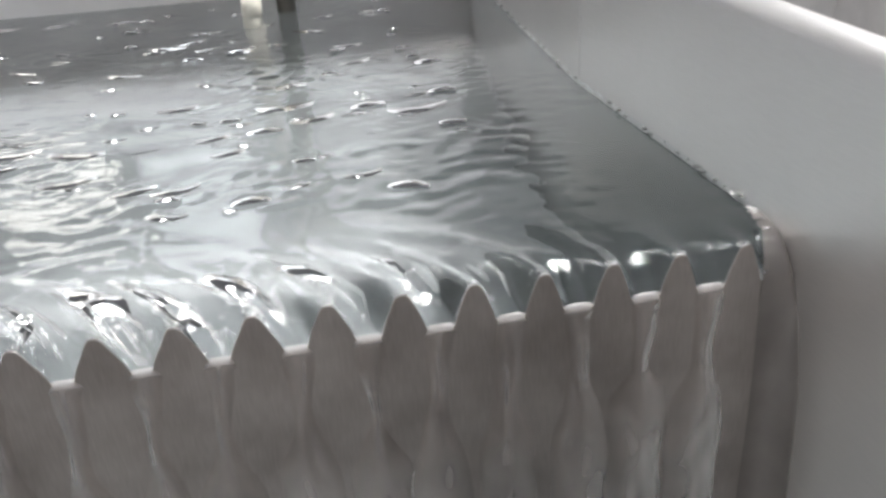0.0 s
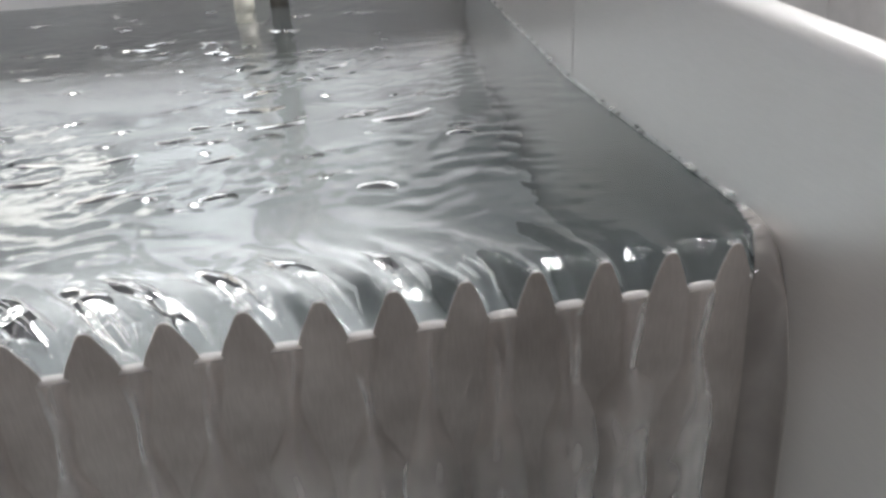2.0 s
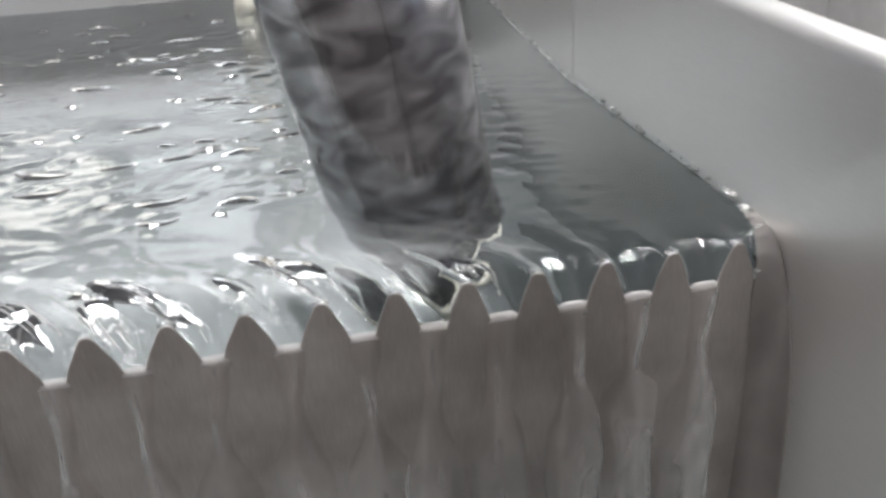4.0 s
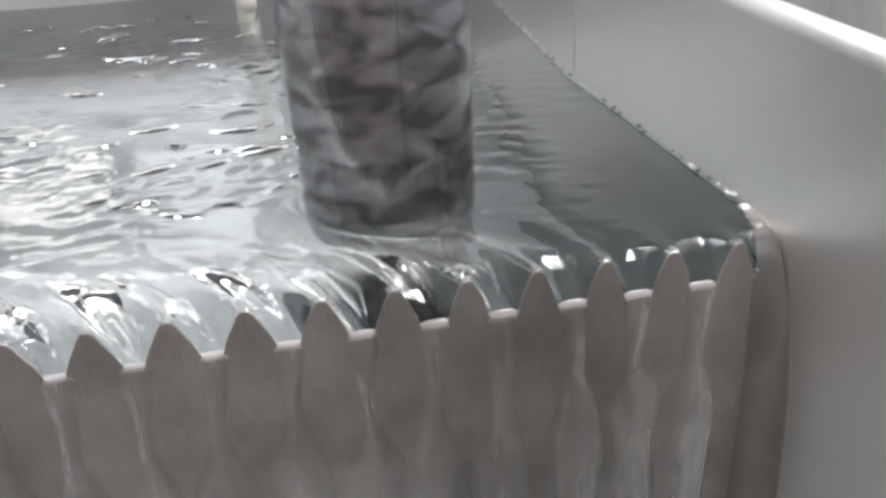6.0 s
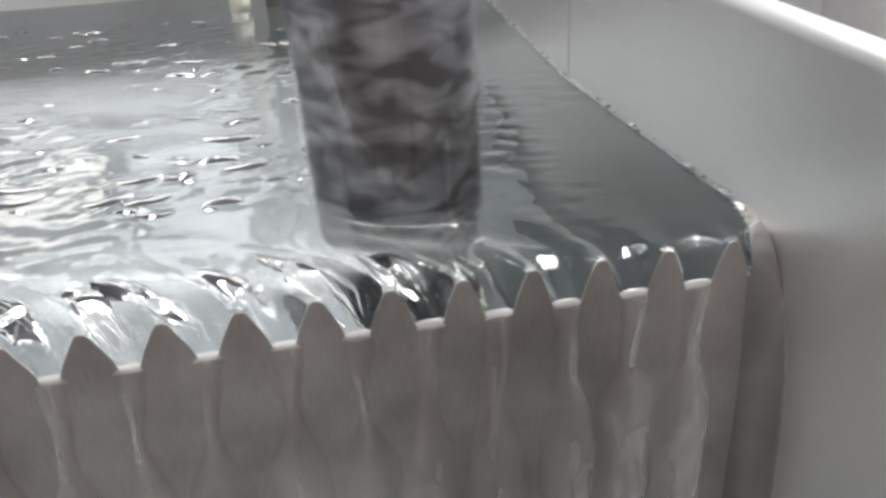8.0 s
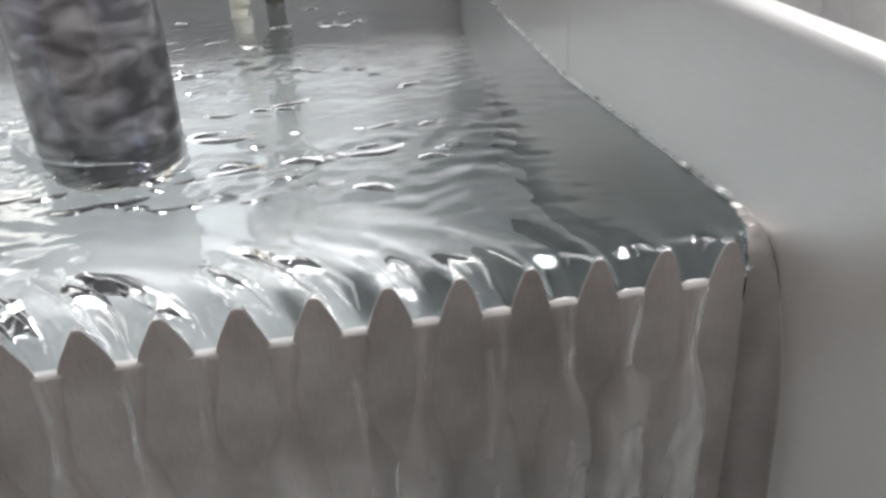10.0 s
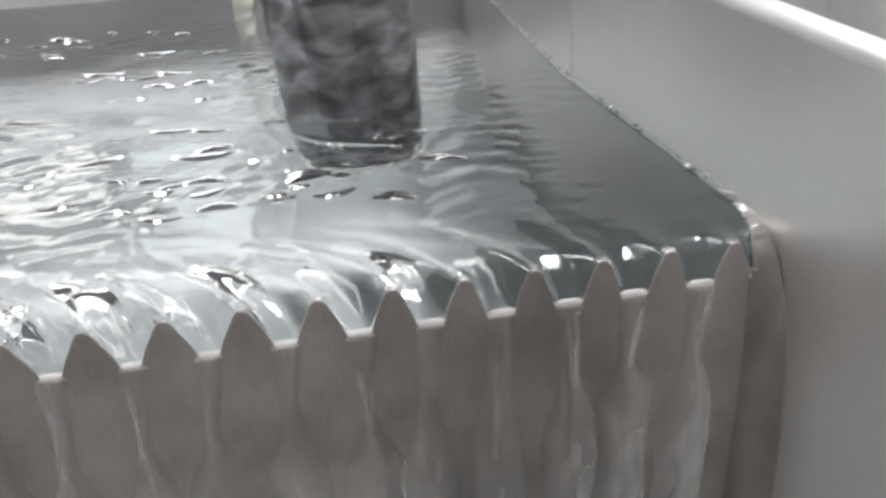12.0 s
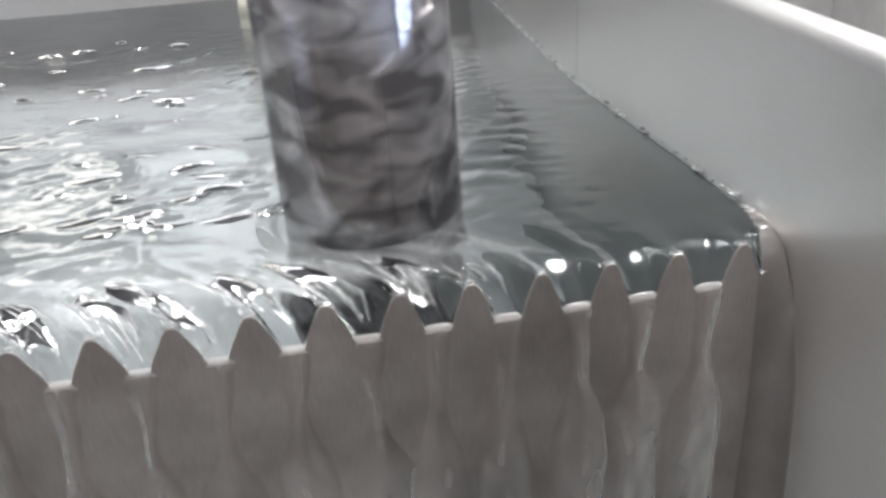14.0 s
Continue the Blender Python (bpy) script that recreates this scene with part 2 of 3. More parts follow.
side_wall("side_panel", wall_x, 1, -0.36, 0.2485)
side_wall("side_panel", wall_x, 1, 0.2500, BACK_Y + 0.02)
side_wall("side_panel", lambda y: LEFT_X, -1, -0.36, BACK_Y + 0.02)
rows = [[(x, y, z) for y, z in rim_profile(1, BACK_Y)] for x in np.linspace(LEFT_X, wall_x(BACK_Y) + 0.002, 12)]
# Unseen panel, set close and dull to darken the side wall.
part("back_panel", grid(rows), STEEL_WALL, tank, smooth=True)
rows = [[(x, y, z) for y, z in rim_profile(-1, -0.36)] for x in np.linspace(LEFT_X, wall_x(-0.36) + 0.002, 12)]
part("unseen_front_panel", grid(rows), STEEL_DULL, tank, smooth=True)
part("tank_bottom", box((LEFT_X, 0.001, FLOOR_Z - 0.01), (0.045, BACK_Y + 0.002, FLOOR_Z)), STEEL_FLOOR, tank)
# Added dark lining: stands for the underwater shade on the walls.
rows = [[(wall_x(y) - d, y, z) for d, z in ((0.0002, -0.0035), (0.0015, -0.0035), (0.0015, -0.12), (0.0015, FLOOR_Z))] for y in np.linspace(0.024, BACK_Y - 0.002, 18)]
part("shade_liner", grid(rows), STEEL_FLOOR, tank, "dark lining added below the waterline in place of shade")
part("shade_liner", box((LEFT_X, BACK_Y - 0.0015, FLOOR_Z), (wall_x(BACK_Y) - 0.0016, BACK_Y - 0.0002, -0.0035)), STEEL_FLOOR, tank, "dark lining added below the waterline in place of shade")
# The same added shade behind the weir, to darken the notches.
part("shade_liner", box((LEFT_X, 0.0004, FLOOR_Z), (0.016, 0.0014, -0.0180)), STEEL_FLOOR, tank, "dark lining added below the waterline in place of shade")
# Unseen trough floor, kept dark so weir and wall reflect less.
part("trough_bottom", box((LEFT_X, -0.362, -0.41), (0.040, 0.0, -0.40)), STEEL_FLOOR, tank)
for x in (LEFT_X + 0.05, CORNER_X - 0.05):
    for y in (-0.30, 0.6):
        part("leg", box((x - 0.02, y - 0.02, -0.85), (x + 0.02, y + 0.02, -0.41), 0.003), STEEL_WALL, tank)


part("weld_seam", box((wall_x(0.249) - 0.0004, 0.2475, 0.002), (wall_x(0.249) + 0.001, 0.2510, RIM_Z - 0.002), 0.0002), STEEL_WALL, tank, "narrow raised weld seam")


# ---- weir ----
def tooth_outline():
    """x, z along the serrated top edge, from the wall to the left."""
    half = [(0.0, 0.0010), (0.0011, 0.0009), (0.0020, 0.0004), (0.0028, -0.0006), (0.0035, -0.0021), (0.0043, -0.0043), (0.0053, -0.0069), (0.0063, -0.0098),
            (0.0072, -0.0132), (0.0078, -0.0154), (0.0086, -0.0165), (0.0140, -0.0168)]
    pts = []
    for n in range(-1, 28):
        c = -n * PITCH
        broad = 0.30 * min(max((n - 3.5) / 4, 0), 1)
        side = [(dx * (1 + broad * min(1, -z / 0.012)) if 0 > z > -0.0167 else dx, z) for dx, z in half]
        pts += [(c + dx, z) for dx, z in reversed(side[:-1])] + [(c - dx, z) for dx, z in side[1:]]
    return [(x, z) for x, z in pts if LEFT_X <= x <= 0.0165]


TOP = tooth_outline()
bm = bmesh.new()
THICK = 0.0008
cols = []
for x, z in TOP:
    cols.append([bm.verts.new((x, -THICK, z - 0.0004)), bm.verts.new((x, -THICK + 0.0004, z)), bm.verts.new((x, -0.0004, z)), bm.verts.new((x, 0.0, z - 0.0004))])
    cols[-1] = [bm.verts.new((x, -THICK, -0.40))] + cols[-1] + [bm.verts.new((x, 0.0, -0.40))]
for a, b in zip(cols, cols[1:]):
    for i in range(5):
        bm.faces.new((a[i], b[i], b[i + 1], a[i + 1]))
bmesh.ops.recalc_face_normals(bm, faces=bm.faces[:])
weir = tagged(part("weir_plate", bm, STEEL_WEIR), "wet brown-grey steel weir plate with sawtooth notches along its top", "weir")

# ---- water ----
rng = np.random.default_rng(4)


def waves(x, y, count, shortest, longest, height, spread, heading):
    """A sum of running waves frozen in place."""
    z = np.zeros_like(x)
    for _ in range(count):
        lam = shortest * (longest / shortest) ** rng.random()
        a = heading + rng.normal() * spread
        z += lam * np.sin(2 * np.pi * (x * np.cos(a) + y * np.sin(a)) / lam + rng.random() * 6.28)
    return z * height / (np.sqrt(count / 2) * (shortest * longest) ** 0.5)


def notch(x):
    """0 at a tooth, 1 across a notch's flat."""
    d = np.abs((x / PITCH + 0.5) % 1.0 - 0.5) * PITCH
    f = np.clip((d - 0.0012) / 0.0088, 0, 1)
    return f * f * (3 - 2 * f)


def corner_y(x):
    """Where the steel-drawn water sheet in the corner stands at the pool's height."""
    return np.interp(x, (0.0086, 0.0110, 0.0147, 0.0182, 0.0225), (-0.003, 0.004, 0.0135, 0.0290, 0.040))


def lip_drop(x, y):
    s = np.clip(1 - y / 0.046, 0, 1) ** (2.9 + 4.0 * np.clip((x + 0.115) / 0.05, 0, 1))
    side = CORNER_X - 0.030 * np.minimum(y, 0.249) + 0.058 * np.maximum(y - 0.249, 0)
    rise = 0.0022 * np.exp(-np.clip(side - x, 0, 1) / 0.0022) * np.clip(y / 0.02, 0, 1)
    k = np.floor(x / PITCH)
    own = 1 + 0.16 * np.sin(k * 2.7) * np.clip(y / 0.01, 0, 1)
    slant = np.clip((0.0 - x) / 0.12, 0.15, 1)
    n = notch(x + slant * 0.62 * np.clip(y, 0, 0.08)) * np.clip((0.0120 - x) / 0.003, 0, 1)
    behind = np.clip(corner_y(x) - y, 0, 1) * np.clip((x - 0.0086) / 0.001, 0, 1)
    crest = 0.0034 * np.clip(y / 0.010, 0, 1) * np.clip(1 - y / 0.065, 0, 1) ** 1.5 * (1 - n) ** 2 * slant
    return -s * 0.0140 * n * own - 0.0010 + rise + crest - 1.6 * behind


def run(x, y):
    """Counts the bent lines on which the water runs to the notches; half past a whole number ends in a notch."""
    return (x + 0.5 * y + 6.5 * y * y) / PITCH


def streaks(x, y):
    """A broad swell into each notch and fine ridges along the run."""
    u = run(x, y)
    z = np.zeros_like(x)
    for _ in range(14):
        f = rng.uniform(0.8, 4.5)
        z += np.sin(2 * np.pi * (f * u + rng.random()) + rng.normal() * 18 * y) / f * (0.6 + 0.4 * np.sin(2 * np.pi * (y / rng.uniform(0.02, 0.05) + rng.random())))
    k = np.floor(u)
    size = 0.75 + 0.45 * np.sin(k * 2.31 + 0.6)
    swell = np.exp(-((u - k - 0.36) / (0.15 + 0.04 * np.sin(k * 4.1))) ** 2) * np.clip(y / 0.009, 0, 1) * np.clip(1 - y / (0.048 + 0.012 * np.sin(k * 1.7)), 0, 1) ** 1.2
    return 0.00022 * z * np.clip(y / 0.010, 0, 1) * np.clip(1 - y / 0.075, 0, 1) ** 1.3 + 0.0013 * size * swell


def milkiness(x, y):
    """Milky bands, air plus painted reflection, along the run, thickest just behind the teeth."""
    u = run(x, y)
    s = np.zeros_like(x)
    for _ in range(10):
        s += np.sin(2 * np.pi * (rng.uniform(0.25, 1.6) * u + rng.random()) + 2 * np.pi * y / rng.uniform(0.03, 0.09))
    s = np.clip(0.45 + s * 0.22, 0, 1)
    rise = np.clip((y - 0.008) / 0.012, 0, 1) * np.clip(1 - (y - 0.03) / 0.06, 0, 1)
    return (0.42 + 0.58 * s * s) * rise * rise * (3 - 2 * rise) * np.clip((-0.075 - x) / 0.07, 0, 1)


def water_height(x, y):
    calm = np.clip((0.02 - x) / 0.16, 0.42, 1)
    z = waves(x, y, 26, 0.030, 0.085, 0.00018, 0.6, math.pi / 2) * calm
    patch = np.clip(waves(x, y, 14, 0.10, 0.3, 1.0, 1.5, 0.5) * 0.5 + 0.55, 0.05, 1)
    z += waves(x, y, 30, 0.010, 0.026, 0.00034, 0.6, math.pi / 2) * calm * patch ** 3
    z += waves(x, y, 20, 0.009, 0.018, 0.00022, 0.6, math.pi / 2) * np.clip((y - 0.30) / 0.2, 0, 1) * calm
    z += waves(x, y, 24, 0.0055, 0.010, 0.00010, 0.6, math.pi / 2) * calm * patch * np.clip(0.25 + 3 * y, 0.25, 2.2)
    z += waves(x, y, 20, 0.008, 0.020, 0.00012, 0.35, math.pi / 2) * np.clip((x + 0.16) / 0.05, 0, 1) * np.clip((0.0 - x) / 0.04, 0, 1) * np.clip(y / 0.08, 0, 1)
    near = np.clip(1 - y / 0.11, 0, 1) * np.clip(y / 0.012, 0.2, 1) * np.clip((-0.05 - x) / 0.08, 0, 1)
    z += waves(x, y, 16, 0.020, 0.045, 0.0009, 0.45, 0.75) * near
    z += streaks(x, y) * np.clip((-0.045 - x) / 0.07, 0, 1)
    lip = np.clip(1 - y / 0.07, 0, 1)
    z *= np.clip(y / 0.012, 0.1, 1) * np.clip(1.12 - 1.7 * y, 0.26, 1)
    z += waves(x, y, 22, 0.009, 0.022, 0.00028, 0.9, 1.1) * np.clip(-x / 0.12, 0.08, 1) * lip * np.clip(y / 0.006, 0.25, 1)
    return z + lip_drop(x, y)


xs = np.concatenate([np.linspace(LEFT_X, -0.52, 40)[:-1], np.arange(-0.52, CORNER_X, PITCH / 18), [CORNER_X]])
ys = [0.0004]
step = 0.0010
while ys[-1] < BACK_Y:
    ys.append(ys[-1] + step)
    step = min(step * 1.03, 0.0026)
ys[-1] = BACK_Y
X, Y = np.meshgrid(xs, np.array(ys))
X = np.where(X > 0, X * np.array([wall_x(y) for y in ys])[:, None] / CORNER_X, X)
Z = water_height(X, Y)
MILK = milkiness(X, Y)
me = bpy.data.meshes.new("pool_water")
nx, ny = len(xs), len(ys)
idx = np.arange(nx * ny).reshape(ny, nx)
faces = np.stack([idx[:-1, :-1], idx[:-1, 1:], idx[1:, 1:], idx[1:, :-1]], -1).reshape(-1, 4)
me.from_pydata(np.stack([X, Y, Z], -1).reshape(-1, 3).tolist(), [], faces.tolist())
me.polygons.foreach_set("use_smooth", [True] * len(me.polygons))
me.materials.append(POOL)
me.attributes.new("milkiness", "FLOAT", "POINT").data.foreach_set("value", MILK.ravel().astype(np.float32))
pool = tagged(new("water", me), "clear rippled grey-green water brimming over the weir", "water", kind="structure")
pool.visible_shadow = False


def stream(c, seed):
    """One notch's water: over the edge and down the plate, narrowing and then spreading."""
    r = np.random.default_rng(seed)
    us = np.linspace(-1, 1, 15)
    lean = r.normal() * 0.0018 - 0.0020
    w0, w1, meet = 0.0062 + r.normal() * 0.0004, 0.0042 + r.normal() * 0.0009, 0.088 + r.normal() * 0.010
    rows = []
    for y, z in ((0.0004, -0.0149), (-0.0003, -0.0152), (-0.0009, -0.0160), (-0.0014, -0.0174), (-0.0016, -0.0190)):
        rows.append([(c + u * 0.0060, y * (1 - 0.45 * u ** 4), z - 0.0010 * u ** 4) for u in us])
    for z in np.concatenate([np.linspace(-0.0205, -0.13, 30), [-0.16, -0.2, -0.3, -0.40]]):
        d = -z - 0.0155
        f, g = min(d / 0.032, 1), min(max((-z - 0.050) / (meet - 0.050), 0), 1)
        w = w0 + (w1 - w0) * (3 * f * f - 2 * f ** 3) + (0.0128 - w1) * (3 * g * g - 2 * g ** 3)
        cx = c + lean * min(d / 0.05, 1)
        th = 0.0009
        row = []
        for u in us:
            rip = 0.00007 * math.sin(z * (230 + 9 * (seed % 7)) + u * 2.2 + seed) + 0.00014 * math.sin(z * 90 + seed * 2.1 + u)
            row.append((cx + u * w * (1 + 0.05 * math.sin(z * 150 + seed * 3.3)) + 0.0004 * math.sin(z * 210 + seed), -THICK - 0.00015 - max(th + rip, 0.0003) * (1 - u * u) ** 1.5, z))
        rows.append(row)
    ob = part("stream", grid(rows), FILM, pool, "thin clear sheet of water running down the steel", smooth=True)
    p = r.random(5) * 6.28
    milk = [max(0.0, 1 - u * u) ** 1.3 * (0.62 + 0.24 * math.sin(4.5 * u + p[0] + 3 * math.sin(x_y_z[2] * 60 + p[1])) + 0.18 * math.sin(9 * u + p[2] + 40 * x_y_z[2]) + 0.16 * math.sin(x_y_z[2] * 130 + p[3]))
           for row in rows for u, x_y_z in zip(us, row)]
    # Lip rows fully white: the bright glint on each notch edge is painted.
    milk[:4 * len(us)] = [1.0] * (4 * len(us))
    ob.data.attributes.new("milkiness", "FLOAT", "POINT").data.foreach_set("value", milk)
    return ob


streams = []
for n in range(0, 18):
    streams.append(stream(-(n + 0.5) * PITCH, n + 1))
    streams[-1].visible_shadow = False

def surface(x, y):
    """The pool's height at a place left of the wall."""
    i = int(np.clip(np.searchsorted(xs, x) - 1, 0, nx - 2))
    k = int(np.clip(np.searchsorted(ys, y) - 1, 0, ny - 2))
    f = min(max((x - xs[i]) / (xs[i + 1] - xs[i]), 0), 1)
    g = min(max((y - ys[k]) / (ys[k + 1] - ys[k]), 0), 1)
    return float((Z[k, i] * (1 - f) + Z[k, i + 1] * f) * (1 - g) + (Z[k + 1, i] * (1 - f) + Z[k + 1, i + 1] * f) * g)


def strand(path, half, height, skew, phase):
    """A low swell lying on the pool along a line of plan points, thinning out to nothing all round."""
    rows = []
    n = len(path)
    for i, (x, y) in enumerate(path):
        v = i / (n - 1)
        ax, ay = path[min(i + 1, n - 1)]
        bx, by = path[max(i - 1, 0)]
        d = math.hypot(ax - bx, ay - by)
        sx, sy = -(ay - by) / d, (ax - bx) / d
        env = min(1, v / 0.35) ** 2 * (3 - 2 * min(1, v / 0.35)) * (1 - 0.62 * max(0, (v - 0.62) / 0.38) ** 2)
        wide = half * (0.15 + 0.85 * math.sin(math.pi * min(v * 0.93 + 0.01, 1)) ** 0.8) * (1 + 0.12 * math.sin(9 * v + phase))
        row = []
        for u in np.linspace(-1, 1, 15):
            px, py = x + sx * u * wide, max(y + sy * u * wide, 0.0005)
            bulge = (1 - u * u) ** 1.25 * (1 + skew * u) * (1 + 0.10 * math.sin(6 * u + 4 * v + phase) + 0.06 * math.sin(10 * v + 3 * u + 2 * phase))
            row.append((px, py, surface(px, py) + height * env * bulge - 0.00035))
        rows.append(row)
    return rows


def tongue(c, size, seed):
    """Water swelling up behind a tooth and bending round into the notch beside it, its thin highlights drawn as whitish
    crests.
    """
    r = np.random.default_rng(seed + 40)
    a, b, reach = r.uniform(0.30, 0.75), r.uniform(3, 10), r.uniform(0.036, 0.058) * min(1, 0.5 + 0.5 * size)
    line = lambda off, reach, end=0.0006: [(c + off * min(1, 0.25 + y / 0.016) - a * y - b * y * y, y) for y in np.linspace(reach, end, 30)]
    rows = strand(line(r.normal() * 0.001, reach), 0.0060 + 0.0015 * size, 0.0009 * size, 0.45, r.random() * 6.28)
    ob = part("tongue", grid(rows), GLINT, pool, "smooth whitish tongue of water pouring into the notch", smooth=True)
    for m in range(4):
        off = (-0.0066, -0.0020, 0.0028, 0.0066)[m] + r.normal() * 0.0012
        far = reach * r.uniform(0.55, 1.1)
        fine = strand(line(off, far, r.uniform(0.004, 0.012)), r.uniform(0.0006, 0.0012), r.uniform(0.0007, 0.0011) + 0.0006 * size * (1 if 1 <= m <= 2 else 0), r.uniform(-0.4, 0.6), r.random() * 6.28)
        part("crest", grid(fine), CREST_HIGHLIGHT, ob, "thin whitish strand, a painted highlight along the tongue", smooth=True).visible_shadow = False
    return ob


tongues = []
for n, size in ((3, 0.45), (4, 0.8), (5, 1.0), (6, 1.3), (7, 1.1), (8, 1.35), (9, 1.0), (10, 1.2), (11, 0.9), (12, 1.0), (13, 0.8)):
    tongues.append(tongue(-(n + 0.5) * PITCH, size, n))
    tongues[-1].visible_shadow = False

# the weir's end: overflow water curving forward along the side wall, drawn in steel
CORNER_SHEET = [(0.031, 0.0004, 0.0182, 0.0310, -0.0008), (0.0152, -0.0023, 0.0147, 0.0155, -0.0014), (0.0053, -0.0095, 0.0110, 0.0060, -0.0034), (-0.0032, -0.0238, 0.0086, -0.0009, -0.0125),
          (-0.0095, -0.0422, 0.0087, -0.0009, -0.034), (-0.0150, -0.0674, 0.0098, -0.0009, -0.062), (-0.0170, -0.0968, 0.0103, -0.0009, -0.092), (-0.0184, -0.1226, 0.0100, -0.0009, -0.120),
          (-0.0200, -0.40, 0.0098, -0.0009, -0.40)]
front = []
for k in range(len(CORNER_SHEET) - 1):
    p = [np.array(CORNER_SHEET[max(0, min(len(CORNER_SHEET) - 1, k + d))]) for d in (-1, 0, 1, 2)]
    for f in np.linspace(0, 1, 7, endpoint=k == len(CORNER_SHEET) - 2):
        oy, oz, ix, iy, iz = 0.5 * (2 * p[1] + (p[2] - p[0]) * f + (2 * p[0] - 5 * p[1] + 4 * p[2] - p[3]) * f * f + (3 * p[1] - p[0] - 3 * p[2] + p[3]) * f ** 3) if k < 6 else p[1] + (p[2] - p[1]) * f
        ox = wall_x(oy) - 0.0004
        row = []
        for u in np.linspace(0, 1, 16):
            c, d = math.sin(u * math.pi / 2) ** 0.9, (1 - math.cos(u * math.pi / 2)) ** 1.1
            row.append((ix + (ox - ix) * c, iy + (oy - iy) * d, iz + (oz - iz) * d))
        row.append((ox + 0.0008, oy - 0.0006, oz - 0.0002))
        front.append(row)
part("corner_water_sheet", grid(front), STEEL_DULL, weir, "curved sheet of overflow water against the side wall, drawn in steel", smooth=True)

# beads of water along the wall's waterline
bead = None
r = random.Random(5)
for k in range(30):
    y = 0.044 + 0.52 * (k / 30) ** 1.6 + r.uniform(-0.004, 0.004)
    at = (wall_x(y) - r.uniform(0.0004, 0.0022), y, 0.0004 + r.uniform(0, 0.0014))
    size = r.uniform(0.35, 0.95)
    if bead is None:
        bead = tagged(part("water_bead", lathe([(0.0, -0.0010), (0.0014, -0.0008), (0.0019, 0.0), (0.0016, 0.0010), (0.0009, 0.0015), (0.0, 0.0017)], 14), DROPS, smooth=True),
                      "small clear bead of water on the steel waterline", "water drop", "beads along the waterline")
        ob = bead
    else:
        ob = copy_thing(bead, Matrix())
    ob.matrix_basis = Matrix.Translation(at) @ pose(0, 0, 0, 0, 0, r.uniform(-30, 30)) @ Matrix.Diagonal((size, size * r.uniform(1.0, 2.6), size * 0.8, 1))

for x, y, z in ((0.0196, 0.0330, 0.0006), (0.0188, 0.0290, 0.0004), (0.0176, 0.0215, 0.0), (0.0166, 0.0150, -0.0008), (0.0152, 0.0080, -0.0026), (0.0086, -0.0018, -0.0119)):
    ob = copy_thing(bead, Matrix())
    ob.matrix_basis = Matrix.Translation((x, y, z)) @ pose(0, 0, 0, 0, 0, r.uniform(70, 110)) @ Matrix.Diagonal((r.uniform(0.5, 0.7), r.uniform(1.1, 1.7), 0.5, 1))

# beads of water caught behind the tips of the teeth
for n in range(0, 13):
    ob = copy_thing(bead, Matrix())
    tagged(ob, "small clear bead of water behind a tooth tip", "water drop", "beads behind the teeth")
    ob.matrix_basis = Matrix.Translation((-n * PITCH + r.uniform(-0.0004, 0.0008), 0.0022, 0.0)) @ Matrix.Diagonal((r.uniform(1.3, 1.9), 0.9, r.uniform(0.7, 1.0), 1))

# ---- loose wavelets ----
def wavelet(length, width, height, bend, seed):
    """A short bowed crest of water that thins out to nothing all round."""
    rows = []
    for u in np.linspace(-1, 1, 17):
        row = []
        for v in np.linspace(-1, 1, 11):
            h = (1 - u * u) ** 1.2 * (1 - v * v) ** 1.5 * (1 + 0.25 * math.sin(5 * u + seed))
            row.append((u * length / 2, v * width / 2 * (1 - 0.6 * u * u) + bend * u * u, h * height - 0.0004))
        rows.append(row)
    return grid(rows)


kinds = [wavelet(0.026, 0.009, 0.0009, 0.003, 1), wavelet(0.020, 0.010, 0.0009, -0.003, 2), wavelet(0.034, 0.011, 0.0009, 0.005, 3), wavelet(0.014, 0.008, 0.0010, 0.0, 4)]
kinds = [part("wavelet", k, m, smooth=True) for k, m in zip(kinds, (GLINT, WATER, GLINT, WATER))]
wavelets = []
r = random.Random(11)
for k in range(126):
    src = kinds[k % 4]
    ob = src if k < 4 else copy_thing(src, Matrix())
    tagged(ob, "short bowed crest of clear water on the pool", "ripple", "wavelets on the pool")
    ob.visible_shadow = False
    y = 0.22 + 0.44 * r.random() if k % 3 else 0.10 + 0.18 * r.random()
    wavelets.append((ob, r.uniform(-0.36 - 0.2 * y, -0.065), y, r.uniform(-25, 25), r.uniform(0.45, 1.2) if k < 110 else r.uniform(0.35, 0.65), r.random() * 6.28, r.uniform(0.5, 0.9), min(0.011, max(y - 0.095, 0.0) / 14) * r.uniform(0.6, 1.0)))

# ---- bow wave round the tumbler ----
rows = []
for k in range(41):
    f = k / 40
    a = radians(165 + 125 * f)
    rad = 0.047 + 0.010 * f + 0.010 * f * f
    wid = 0.0050 * math.sin(math.pi * min(f * 1.02 + 0.02, 1)) ** 0.6 + 0.0008
    rows.append([(math.cos(a) * (rad + v * wid), math.sin(a) * (rad + v * wid), 0.0050 * math.sin(math.pi * f) ** 0.8 * (1 - v * v) ** 1.2 - 0.0016 + 0.0006 * math.sin(9 * f)) for v in np.linspace(-1, 1, 11)])
bow_wave = tagged(part("bow_wave", grid(rows), GLINT, smooth=True), "curved crest of clear water pushed up beside the tumbler", "wave")
bow_wave.visible_shadow = False

